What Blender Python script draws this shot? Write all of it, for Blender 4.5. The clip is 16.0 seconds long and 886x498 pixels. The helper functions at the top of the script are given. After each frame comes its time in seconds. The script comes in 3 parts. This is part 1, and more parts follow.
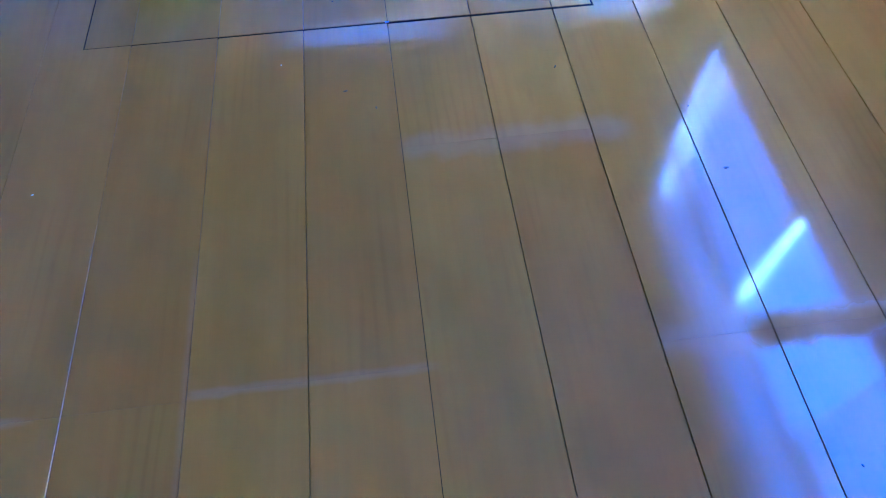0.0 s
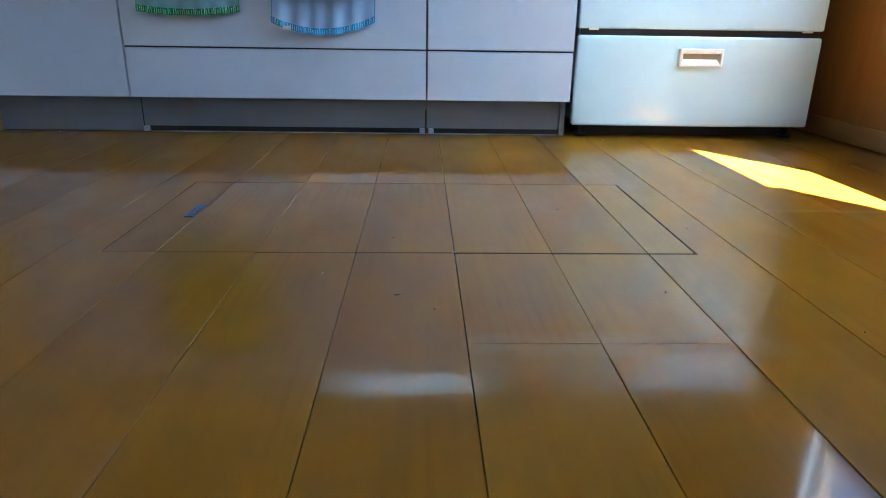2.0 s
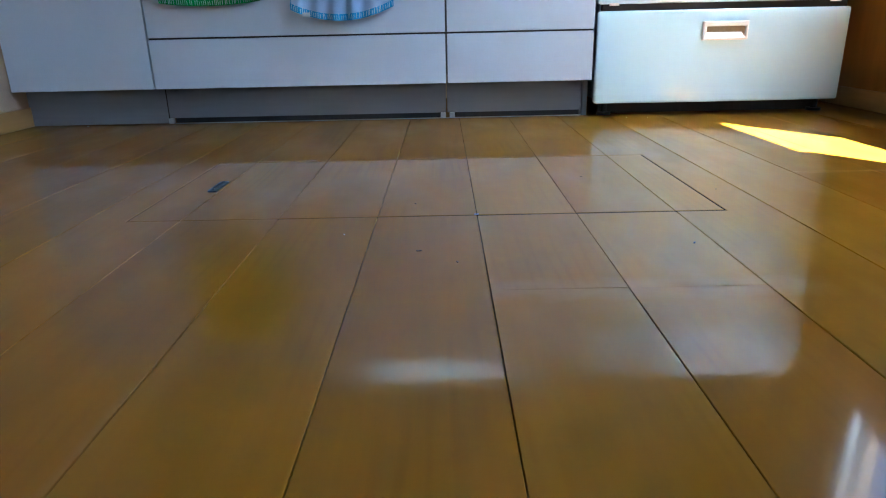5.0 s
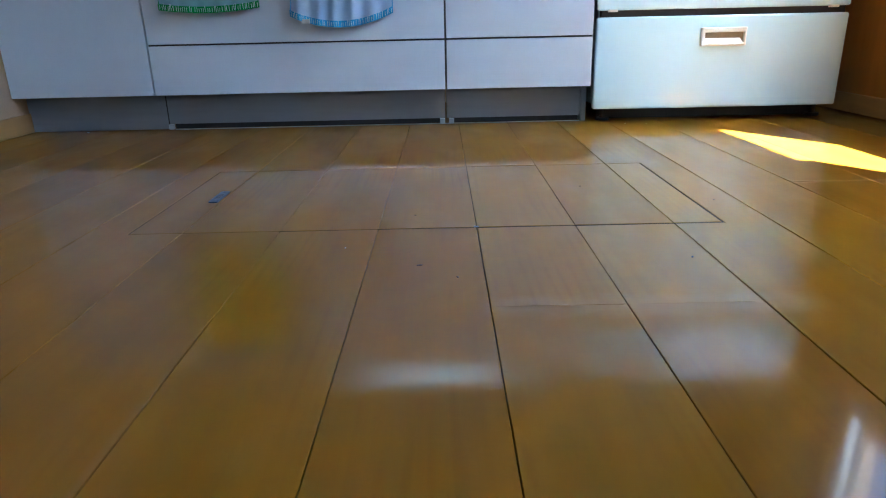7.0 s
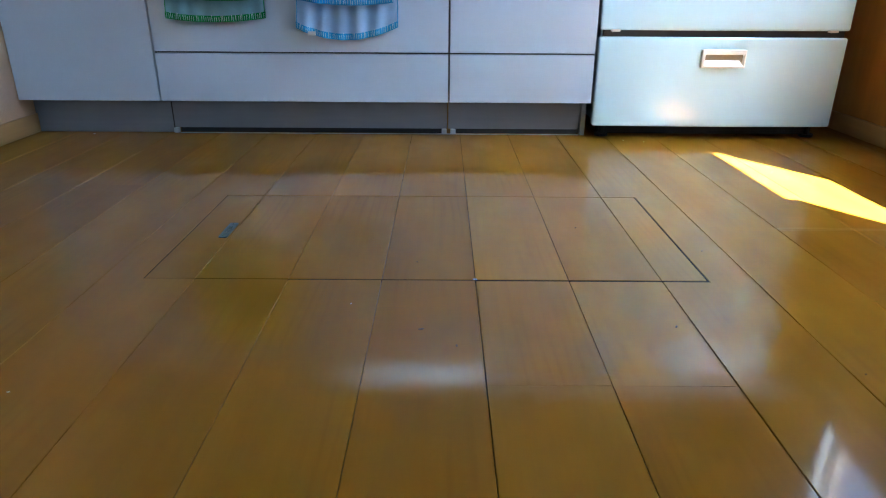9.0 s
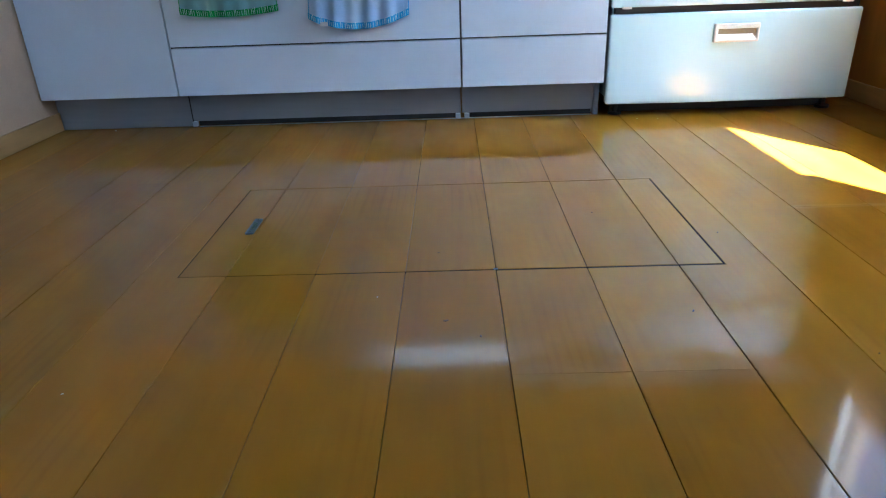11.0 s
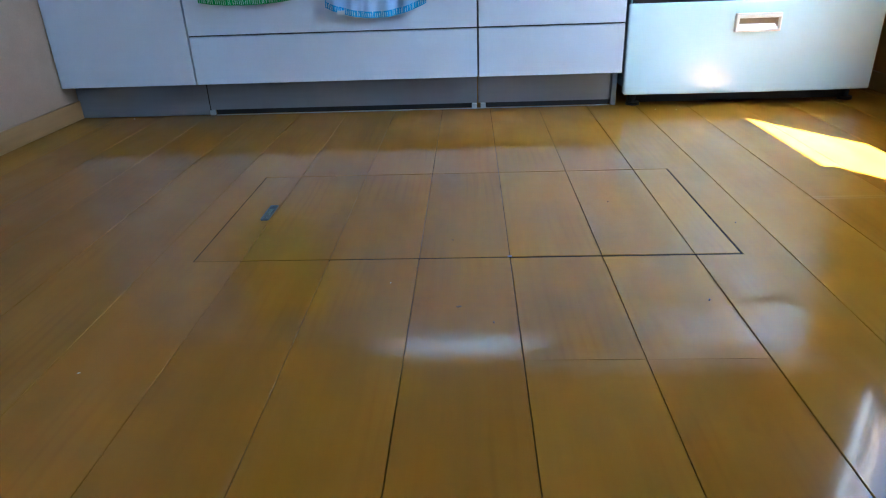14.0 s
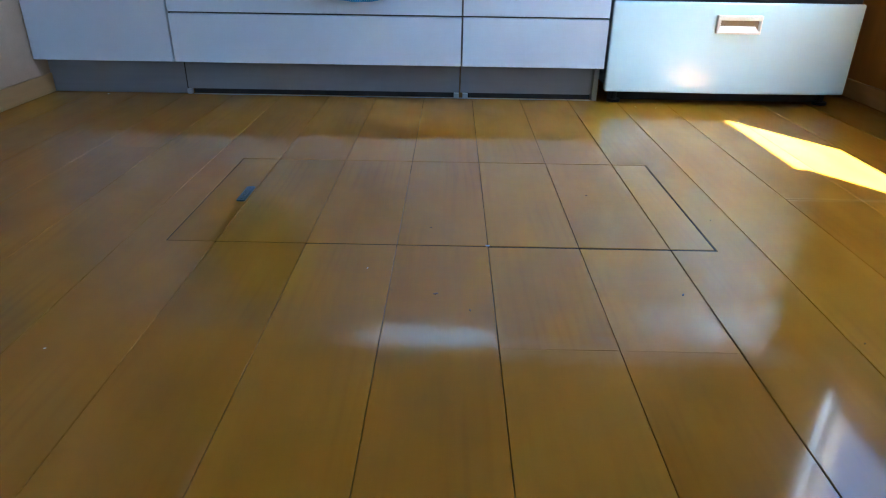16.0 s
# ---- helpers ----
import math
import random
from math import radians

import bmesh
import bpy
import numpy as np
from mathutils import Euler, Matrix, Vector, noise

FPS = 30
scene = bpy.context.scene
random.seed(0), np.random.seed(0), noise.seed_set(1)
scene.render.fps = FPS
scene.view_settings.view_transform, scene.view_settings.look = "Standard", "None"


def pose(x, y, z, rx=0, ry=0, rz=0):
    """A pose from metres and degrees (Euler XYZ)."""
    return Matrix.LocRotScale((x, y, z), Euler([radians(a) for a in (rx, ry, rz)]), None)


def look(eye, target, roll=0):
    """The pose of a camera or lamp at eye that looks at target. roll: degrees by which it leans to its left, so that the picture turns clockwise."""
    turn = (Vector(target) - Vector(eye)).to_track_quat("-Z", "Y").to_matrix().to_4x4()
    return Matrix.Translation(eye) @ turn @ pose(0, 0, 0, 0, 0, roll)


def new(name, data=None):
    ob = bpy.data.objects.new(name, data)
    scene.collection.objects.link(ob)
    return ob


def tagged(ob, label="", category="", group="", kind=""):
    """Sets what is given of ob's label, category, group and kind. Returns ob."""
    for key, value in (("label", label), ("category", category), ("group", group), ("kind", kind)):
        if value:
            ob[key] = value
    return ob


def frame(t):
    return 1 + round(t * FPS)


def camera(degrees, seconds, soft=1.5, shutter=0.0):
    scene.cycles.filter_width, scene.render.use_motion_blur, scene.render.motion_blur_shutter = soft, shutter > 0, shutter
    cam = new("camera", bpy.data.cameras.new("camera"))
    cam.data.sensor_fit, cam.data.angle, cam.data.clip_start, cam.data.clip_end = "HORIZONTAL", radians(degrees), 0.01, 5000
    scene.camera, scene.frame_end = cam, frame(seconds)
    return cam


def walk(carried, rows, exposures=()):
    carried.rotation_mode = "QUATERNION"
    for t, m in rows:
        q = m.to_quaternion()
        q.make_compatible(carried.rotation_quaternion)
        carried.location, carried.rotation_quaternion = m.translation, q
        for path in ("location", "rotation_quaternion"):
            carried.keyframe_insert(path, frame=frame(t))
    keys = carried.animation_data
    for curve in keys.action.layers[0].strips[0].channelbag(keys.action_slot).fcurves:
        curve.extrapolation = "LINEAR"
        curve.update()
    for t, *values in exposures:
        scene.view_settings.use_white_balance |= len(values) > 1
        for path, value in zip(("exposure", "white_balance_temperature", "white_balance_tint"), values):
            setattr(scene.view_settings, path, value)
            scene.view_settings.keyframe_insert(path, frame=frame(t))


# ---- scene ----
cam = camera(68.3, 16.0, soft=1.1)
PATH = [
    (0, (-0.0113, -0.9826, 0.7833), (0.1011, 0.0730, -0.9113), -1.14),
    (0.2, (0.0209, -0.9857, 0.7573), (0.1305, 0.0455, -0.952), -0.08),
    (0.4, (-0.0179, -1.036, 0.6774), (0.1218, 0.193, -0.8939), -0.62),
    (0.5, (-0.0723, -0.9809, 0.6539), (0.1439, 0.3177, -0.8521), 3.76),
    (0.6, (-0.0708, -0.9699, 0.6264), (0.0445, 0.4619, -0.765), 0.84),
    (0.8, (-0.0876, -0.969, 0.5374), (-0.0695, 0.6397, -0.6503), -0.50),
    (1, (-0.0724, -0.9701, 0.4425), (-0.0192, 0.7294, -0.6105), 0.96),
    (1.2, (-0.0633, -0.9677, 0.3964), (-0.0381, 0.8307, -0.4788), 0.89),
    (1.5, (-0.0470, -0.9515, 0.4012), (-0.1152, 0.915, -0.3153), -2.35),
    (2, (-0.0515, -0.95, 0.3408), (0.0156, 0.9355, -0.3242), 0.92),
    (2.5, (-0.0527, -0.9586, 0.3214), (-0.0229, 0.9366, -0.3178), 0.10),
    (3, (-0.0470, -0.9412, 0.2621), (-0.0315, 0.9476, -0.3964), -0.61),
    (3.5, (-0.0470, -0.9529, 0.2678), (-0.0397, 0.9451, -0.3623), -0.81),
    (6, (-0.0461, -0.962, 0.2862), (-0.0630, 0.9256, -0.3734), -1.40),
    (6.5, (-0.0450, -0.9606, 0.2959), (-0.0441, 0.9304, -0.3571), -1.41),
    (7, (-0.0479, -0.9613, 0.2976), (-0.0571, 0.9283, -0.3559), -1.32),
    (7.5, (-0.0512, -0.9531, 0.3163), (-0.0621, 0.9364, -0.3404), -0.08),
    (8, (-0.0525, -0.9539, 0.3661), (-0.0591, 0.9154, -0.346), 0.76),
    (10.5, (-0.0597, -0.9802, 0.4855), (-0.0701, 0.8588, -0.3019), -1.27),
    (11, (-0.0630, -0.9819, 0.4842), (-0.1079, 0.84, -0.341), -2.14),
    (11.5, (-0.0654, -0.9825, 0.4809), (-0.1517, 0.825, -0.3711), -2.02),
    (12, (-0.0686, -0.984, 0.4804), (-0.1568, 0.816, -0.3871), -2.32),
    (12.5, (-0.0678, -0.9814, 0.4818), (-0.198, 0.8246, -0.367), -3.92),
    (13, (-0.0711, -0.9858, 0.4793), (-0.199, 0.8145, -0.3819), -3.53),
    (13.5, (-0.0667, -0.9861, 0.4725), (-0.1948, 0.8183, -0.3816), -3.59),
    (14, (-0.0606, -0.9845, 0.4721), (-0.1536, 0.8284, -0.3678), -2.19),
    (14.5, (-0.0636, -0.985, 0.4687), (-0.1567, 0.8276, -0.3721), -0.88),
    (15, (-0.0630, -0.9859, 0.4682), (-0.1227, 0.8191, -0.3921), -1.20),
    (15.5, (-0.0624, -0.9888, 0.4718), (-0.1219, 0.8174, -0.386), -1.22),
    (16, (-0.0658, -0.9847, 0.4643), (-0.0820, 0.8188, -0.399), 0.87),
]
EXPOSURES = [
    (0.0, 5.39, 3150, 20), (0.6, 5.36, 3150, 20), (1.0, 5.20, 3300, 8), (1.5, 4.87, 4600, 0),
    (2.2, 4.57, 5450, 0), (3.5, 4.68, 5500, 0), (7.0, 4.72, 5500, 0), (10.5, 4.76, 5500, 0), (12.0, 4.89, 5150, 0), (13.5, 4.89, 5150, 0), (16.0, 4.79, 5200, 0)]
walk(cam, [(t, look(eye, target, roll)) for t, eye, target, roll in PATH], EXPOSURES)

# ---- plan, metres: x along the cabinet fronts, y towards them, floor at z 0 ----
W = 0.1515                      # width of a floor strip
XL, XR = -1.335, 1.25           # side walls
YB, YF = -4.0, 1.68             # rear wall, wall behind the counter
H = 2.40                        # ceiling
CF, KF = 1.024, 1.098           # cabinet fronts, plinth fronts
HX0, HX1, HY0, HY1 = -0.537, 0.377, 0.0, 0.445   # floor hatch
WY0, WY1, WZ0, WZ1 = -0.95, 0.92, 0.90, 2.05     # window opening in the side wall, raised for more daylight
GAP0, GAP1 = -0.465, 0.0        # part of the window assumed slid open, set to shape the sun patch
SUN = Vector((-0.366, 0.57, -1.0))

# ---- light ----
world = bpy.data.worlds.new("world")
scene.world = world
world.use_nodes = True
world.cycles.sampling_method = "NONE"
wn = world.node_tree
sky = wn.nodes.new("ShaderNodeTexSky")
sky.sky_type, sky.sun_disc = "NISHITA", False
sky.sun_elevation, sky.sun_rotation = math.atan2(1, 0.677), math.atan2(0.366, -0.57)
wn.links.new(sky.outputs[0], wn.nodes["Background"].inputs[0])
wn.nodes["Background"].inputs[1].default_value = 0.05

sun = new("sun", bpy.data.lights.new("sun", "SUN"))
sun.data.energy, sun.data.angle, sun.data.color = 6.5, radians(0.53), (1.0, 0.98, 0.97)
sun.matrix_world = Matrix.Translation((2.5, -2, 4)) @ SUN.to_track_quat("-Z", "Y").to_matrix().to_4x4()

daylight = new("window_daylight", bpy.data.lights.new("window_daylight", "AREA"))   # the sky's light in the window and its added upper part
daylight.data.shape, daylight.data.size, daylight.data.size_y = "RECTANGLE", WY1 - WY0 - 0.08, 1.05
daylight.data.energy, daylight.data.color = 0.24, (0.21, 0.53, 1.0)
daylight.matrix_world = pose(1.266, (WY0 + WY1) / 2, 1.48, 90, 0, 90)
rearlight = new("rear_fill_daylight", bpy.data.lights.new("rear_fill_daylight", "AREA"))   # fill light from an unseen window assumed behind the walker
rearlight.data.shape, rearlight.data.size, rearlight.data.size_y = "RECTANGLE", 1.5, 1.1
rearlight.data.energy, rearlight.data.color = 1.0, (0.86, 0.94, 1.0)
rearlight.matrix_world = pose(-0.17, YB + 0.02, 1.5, 90, 0, 0) @ pose(0, 0, 0, 0, 180, 0)


# ---- materials ----
def shader(name, color=(0.8, 0.8, 0.8), rough=0.5, metal=0.0, coat=0.0):
    m = bpy.data.materials.new(name)
    m.use_nodes = True
    b = m.node_tree.nodes["Principled BSDF"]
    b.inputs["Base Color"].default_value = (*color, 1)
    b.inputs["Roughness"].default_value = rough
    b.inputs["Metallic"].default_value = metal
    b.inputs["Coat Weight"].default_value = coat
    return m, m.node_tree, b


def node(nt, kind, **values):
    n = nt.nodes.new(kind)
    for key, value in values.items():
        n.inputs[key.replace("_", " ")].default_value = value
    return n


def maths(nt, op, a, b=None, clamp=False):
    n = nt.nodes.new("ShaderNodeMath")
    n.operation, n.use_clamp = op, clamp
    for i, v in enumerate((a, b)):
        if v is None:
            continue
        if isinstance(v, (int, float)):
            n.inputs[i].default_value = v
        else:
            nt.links.new(v, n.inputs[i])
    return n.outputs[0]


def mixed(nt, fac, a, b, blend="MIX"):
    n = nt.nodes.new("ShaderNodeMix")
    n.data_type, n.blend_type = "RGBA", blend
    for i, v in ((0, fac), (6, a), (7, b)):
        if isinstance(v, (int, float)):
            n.inputs[i].default_value = v
        elif isinstance(v, tuple):
            n.inputs[i].default_value = (*v, 1)
        else:
            nt.links.new(v, n.inputs[i])
    return n.outputs[2]


def noise_at(nt, vector, scale, stretch=(1, 1, 1), detail=3.0, offset=None, rough=0.5):
    mp = nt.nodes.new("ShaderNodeMapping")
    mp.inputs["Scale"].default_value = stretch
    nt.links.new(vector, mp.inputs["Vector"])
    if offset is not None:
        nt.links.new(offset, mp.inputs["Location"])
    n = node(nt, "ShaderNodeTexNoise", Scale=scale, Detail=detail, Roughness=rough)
    nt.links.new(mp.outputs[0], n.inputs["Vector"])
    return n.outputs["Fac"]


def ramp(nt, fac, lo, hi):
    n = nt.nodes.new("ShaderNodeMapRange")
    n.inputs["From Min"].default_value, n.inputs["From Max"].default_value = lo, hi
    nt.links.new(fac, n.inputs["Value"])
    return n.outputs[0]


def bump(nt, bsdf, height, strength, distance, base=None, slot="Normal"):
    n = node(nt, "ShaderNodeBump", Strength=strength, Distance=distance)
    nt.links.new(height, n.inputs["Height"])
    if base is not None:
        nt.links.new(base, n.inputs["Normal"])
    if bsdf is not None:
        nt.links.new(n.outputs[0], bsdf.inputs[slot])
    return n.outputs[0]


def floor_material():
    m, nt, b = shader("waxed_birch_floor", rough=0.16)
    geo = nt.nodes.new("ShaderNodeNewGeometry")
    pos = geo.outputs["Position"]
    info = nt.nodes.new("ShaderNodeObjectInfo")
    rnd = info.outputs["Random"]
    shift = nt.nodes.new("ShaderNodeCombineXYZ")
    nt.links.new(maths(nt, "MULTIPLY", rnd, 7.3), shift.inputs[0])
    nt.links.new(maths(nt, "MULTIPLY", rnd, 31.0), shift.inputs[1])
    off = shift.outputs[0]
    fine = noise_at(nt, pos, 60, (1.6, 0.05, 1), 5, off, 0.65)
    broad = noise_at(nt, pos, 9, (1.2, 0.16, 1), 3, off)
    cloud = noise_at(nt, pos, 5.5, (1, 0.6, 1), 3)
    flame = nt.nodes.new("ShaderNodeTexWave")
    flame.wave_type, flame.bands_direction = "BANDS", "X"
    for key, value in (("Scale", 12.0), ("Distortion", 11.0), ("Detail", 3.0), ("Detail Scale", 0.7)):
        flame.inputs[key].default_value = value
    mp = nt.nodes.new("ShaderNodeMapping")
    mp.inputs["Scale"].default_value = (1.5, 0.14, 1)
    nt.links.new(pos, mp.inputs["Vector"])
    nt.links.new(off, mp.inputs["Location"])
    nt.links.new(mp.outputs[0], flame.inputs["Vector"])
    figure = noise_at(nt, pos, 5.0, (1.6, 0.5, 1), 2, off)        # where the cathedral grain shows
    color = mixed(nt, ramp(nt, broad, 0.3, 0.7), FLOOR_DARK, FLOOR_LIGHT)
    color = mixed(nt, maths(nt, "MULTIPLY", ramp(nt, fine, 0.42, 0.72), 0.09), color, FLOOR_GRAIN)
    color = mixed(nt, maths(nt, "MULTIPLY", maths(nt, "MULTIPLY", ramp(nt, flame.outputs["Fac"], 0.5, 1.0), ramp(nt, figure, 0.48, 0.66)), 0.20), color, FLOOR_GRAIN)
    color = mixed(nt, maths(nt, "MULTIPLY", ramp(nt, cloud, 0.50, 0.62), 0.5), color, (0.270, 0.124, 0.005))
    knots = noise_at(nt, pos, 16, (1, 0.28, 1), 3, off, 0.6)
    color = mixed(nt, maths(nt, "MULTIPLY", ramp(nt, knots, 0.66, 0.80), 0.35), color, (0.15, 0.048, 0.006))
    warm = noise_at(nt, pos, 6.5, (1, 0.6, 1), 4, off)
    color = mixed(nt, maths(nt, "MULTIPLY", ramp(nt, warm, 0.50, 0.64), 0.5), color, (0.350, 0.142, 0.007))
    tone = maths(nt, "ADD", maths(nt, "MULTIPLY", rnd, 0.15), 0.92)
    val = nt.nodes.new("ShaderNodeHueSaturation")
    nt.links.new(tone, val.inputs["Value"])
    hue = maths(nt, "ADD", maths(nt, "MULTIPLY", maths(nt, "FRACT", maths(nt, "MULTIPLY", rnd, 13.7)), 0.006), 0.4975)
    nt.links.new(hue, val.inputs["Hue"])
    nt.links.new(color, val.inputs["Color"])
    color = val.outputs[0]
    # milky wax residue along the butt joints and a few strip edges
    sep = nt.nodes.new("ShaderNodeSeparateXYZ")
    nt.links.new(pos, sep.inputs[0])
    x, y = sep.outputs[0], sep.outputs[1]
    ragged = noise_at(nt, pos, 26, (1, 1, 1), 4)
    patchy = noise_at(nt, pos, 7, (1, 1, 1), 3)
    total = milky = None
    for x0, x1, y0, half, amount, milk in (
            (0.0, 0.36, -0.30, 0.026, 0.30, 1.0), (-0.30, 0.0, -0.668, 0.007, 0.34, 1.0), (-0.62, -0.50, -0.675, 0.006, 0.4, 1.0),
            (0.30, 0.42, -0.672, 0.022, 0.35, 0.25), (0.42, 0.70, -0.672, 0.024, 1.0, 0.12), (0.60, 1.0, 0.245, 0.008, 0.3, 1.0)):
        d = maths(nt, "ABSOLUTE", maths(nt, "SUBTRACT", y, y0))
        d = maths(nt, "SUBTRACT", d, maths(nt, "MULTIPLY", maths(nt, "SUBTRACT", ragged, 0.5), min(0.055, half * 1.7)))
        band = maths(nt, "SUBTRACT", 1.0, ramp(nt, d, half * 0.4, half * 1.3))
        band = maths(nt, "MULTIPLY", band, maths(nt, "MULTIPLY", ramp(nt, x, x0 - 0.01, x0 + 0.01),
                                                 maths(nt, "SUBTRACT", 1.0, ramp(nt, x, x1 - 0.02, x1 + 0.02))))
        band = maths(nt, "MULTIPLY", band, maths(nt, "MULTIPLY", ramp(nt, patchy, -0.35, 0.6), amount))
        total = band if total is None else maths(nt, "MAXIMUM", total, band)
        white = maths(nt, "MULTIPLY", band, milk)
        milky = white if milky is None else maths(nt, "MAXIMUM", milky, white)
    for x0, y0, y1 in ((-0.615, -0.42, -0.30), (-0.918, 0.05, 0.30), (-0.905, 0.52, 0.90), (-0.448, 0.44, 0.75), (-0.306, -0.9, -0.45)):
        d = maths(nt, "ABSOLUTE", maths(nt, "SUBTRACT", x, x0))
        line = maths(nt, "SUBTRACT", 1.0, ramp(nt, maths(nt, "ADD", d, maths(nt, "MULTIPLY", ragged, 0.006)), 0.004, 0.010))
        line = maths(nt, "MULTIPLY", line, maths(nt, "MULTIPLY", ramp(nt, y, y0, y0 + 0.06), maths(nt, "SUBTRACT", 1.0, ramp(nt, y, y1 - 0.06, y1))))
        milky = maths(nt, "MAXIMUM", milky, maths(nt, "MULTIPLY", line, 0.22))
    color = mixed(nt, maths(nt, "MULTIPLY", milky, 0.24), color, (0.40, 0.34, 0.33))
    nt.links.new(color, b.inputs["Base Color"])
    smear = noise_at(nt, pos, 6, (1, 0.5, 1), 4)
    r = maths(nt, "ADD", maths(nt, "MULTIPLY", ramp(nt, smear, 0.35, 0.75), 0.05), FLOOR_ROUGH)
    r = maths(nt, "ADD", r, maths(nt, "MULTIPLY", total, 0.50))
    nt.links.new(r, b.inputs["Roughness"])
    b.inputs["IOR"].default_value = 1.66
    wave = noise_at(nt, pos, 3.2, (1, 0.6, 1), 0)
    n1 = bump(nt, None, wave, 0.08, 0.006)
    n2 = bump(nt, b, maths(nt, "MULTIPLY", total, ragged), 0.15, 0.001, n1)
    haze = nt.nodes.new("ShaderNodeBsdfPrincipled")          # the dulled part of the wax
    haze.inputs["IOR"].default_value = 1.42
    nt.links.new(maths(nt, "ADD", maths(nt, "MULTIPLY", total, 0.45), 0.29), haze.inputs["Roughness"])
    nt.links.new(color, haze.inputs["Base Color"])
    nt.links.new(n2, haze.inputs["Normal"])
    both = nt.nodes.new("ShaderNodeMixShader")
    nt.links.new(maths(nt, "ADD", maths(nt, "MULTIPLY", ramp(nt, smear, 0.48, 0.64), 0.10), maths(nt, "ADD", maths(nt, "MULTIPLY", total, 0.70), 0.27), True), both.inputs[0])
    nt.links.new(b.outputs[0], both.inputs[1])
    nt.links.new(haze.outputs[0], both.inputs[2])
    nt.links.new(both.outputs[0], nt.nodes["Material Output"].inputs[0])
    return m


def speckled(name, color, rough, scale=40.0, amount=0.06, relief=0.0, metal=0.0, stretch=(1, 1, 1), coat=0.0):
    """A paint, laminate or plaster: colour that drifts at two scales, a little uneven gloss, fine relief."""
    m, nt, b = shader(name, color, rough, metal, coat)
    pos = nt.nodes.new("ShaderNodeNewGeometry").outputs["Position"]
    n1 = noise_at(nt, pos, scale, stretch, 4)
    n2 = noise_at(nt, pos, scale / 14, stretch, 3)
    f = maths(nt, "ADD", maths(nt, "MULTIPLY", n1, 0.5), maths(nt, "MULTIPLY", n2, 0.5))
    dark = tuple(c * (1 - amount * 2) for c in color)
    light = tuple(min(1, c * (1 + amount)) for c in color)
    nt.links.new(mixed(nt, ramp(nt, f, 0.3, 0.7), dark, light), b.inputs["Base Color"])
    nt.links.new(maths(nt, "ADD", maths(nt, "MULTIPLY", n2, 0.12), rough - 0.06), b.inputs["Roughness"])
    if relief:
        bump(nt, b, n1, 0.6, relief)
    return m


FLOOR_DARK, FLOOR_LIGHT, FLOOR_GRAIN, FLOOR_ROUGH = (0.312, 0.134, 0.0080), (0.378, 0.169, 0.0125), (0.190, 0.068, 0.004), 0.065
M_FLOOR = floor_material()
# Dirt in the floor joints; also the painted shade in the lid gap.
M_JOINT = speckled("joint_dirt_and_shade", (0.020, 0.012, 0.007), 0.9, 80, 0.2)
M_JOINT.node_tree.nodes["Principled BSDF"].inputs["Specular IOR Level"].default_value = 0.0
M_WALL = speckled("beige_wallpaper", (0.48, 0.33, 0.215), 0.85, 220, 0.05, 0.0012)
M_PANEL = speckled("brown_wood_wall", (0.40, 0.185, 0.035), 0.5, 30, 0.12, 0.0004, stretch=(1, 1, 0.1))
M_CEIL = speckled("cream_ceiling", (0.50, 0.44, 0.35), 0.9, 180, 0.03, 0.001)
M_BASE = speckled("baseboard_wood", (0.44, 0.25, 0.09), 0.35, 50, 0.12, 0.0003, stretch=(1, 0.1, 1))
M_CAB = speckled("white_laminate", (0.56, 0.64, 0.76), 0.34, 260, 0.02, 0.00015)
# Carcass coloured near black for the shade in the gaps between fronts.
M_CABIN = speckled("carcass_gap_shade", (0.012, 0.013, 0.02), 0.6, 60, 0.05)
M_KICK = speckled("grey_plinth", (0.19, 0.20, 0.23), 0.38, 70, 0.05, stretch=(0.1, 1, 1))
M_BLACK = speckled("dull_black", (0.005, 0.005, 0.006), 0.6, 80, 0.1)
M_CLEAR = speckled("plastic_clip", (0.42, 0.45, 0.50), 0.35, 80, 0.05)
M_FRIDGE = speckled("fridge_enamel", (0.58, 0.79, 0.89), 0.24, 300, 0.01, 0.00004, coat=1.0)
M_FHAND = speckled("fridge_handle_plastic", (0.78, 0.77, 0.74), 0.35, 200, 0.02)
M_FDARK = speckled("cavity_shade", (0.02, 0.02, 0.022), 0.7, 60, 0.1)
M_STEEL = speckled("brushed_steel", (0.62, 0.64, 0.66), 0.20, 120, 0.05, 0.0001, 1.0, (0.1, 1, 1))
M_APRON = speckled("dull_steel_edge", (0.66, 0.69, 0.73), 0.20, 120, 0.06, 0.0001, 1.0, (0.1, 1, 1))
M_PLATE = speckled("brushed_handle_plate", (0.12, 0.17, 0.25), 0.5, 160, 0.08, 0.0001, 1.0)
M_ALU = speckled("grey_window_frame", (0.30, 0.31, 0.32), 0.4, 120, 0.02)
M_CLOTH = speckled("pale_blue_cotton", (0.38, 0.54, 0.78), 0.95, 500, 0.06, 0.0012)
M_GREENCLOTH = speckled("pale_green_cotton", (0.22, 0.38, 0.42), 0.95, 500, 0.06, 0.0012)
M_DARKGREEN = speckled("green_terry", (0.012, 0.17, 0.045), 0.95, 420, 0.2, 0.0014)
M_GREEN = speckled("green_stitching", (0.008, 0.24, 0.045), 0.9, 400, 0.12)
M_BLUE = speckled("light_blue_stitching", (0.04, 0.32, 0.66), 0.9, 400, 0.1)
M_WHITE = speckled("white_thread", (0.72, 0.78, 0.80), 0.9, 400, 0.05)
M_CRUMB = speckled("brown_speck", (0.16, 0.09, 0.04), 0.8, 300, 0.2)
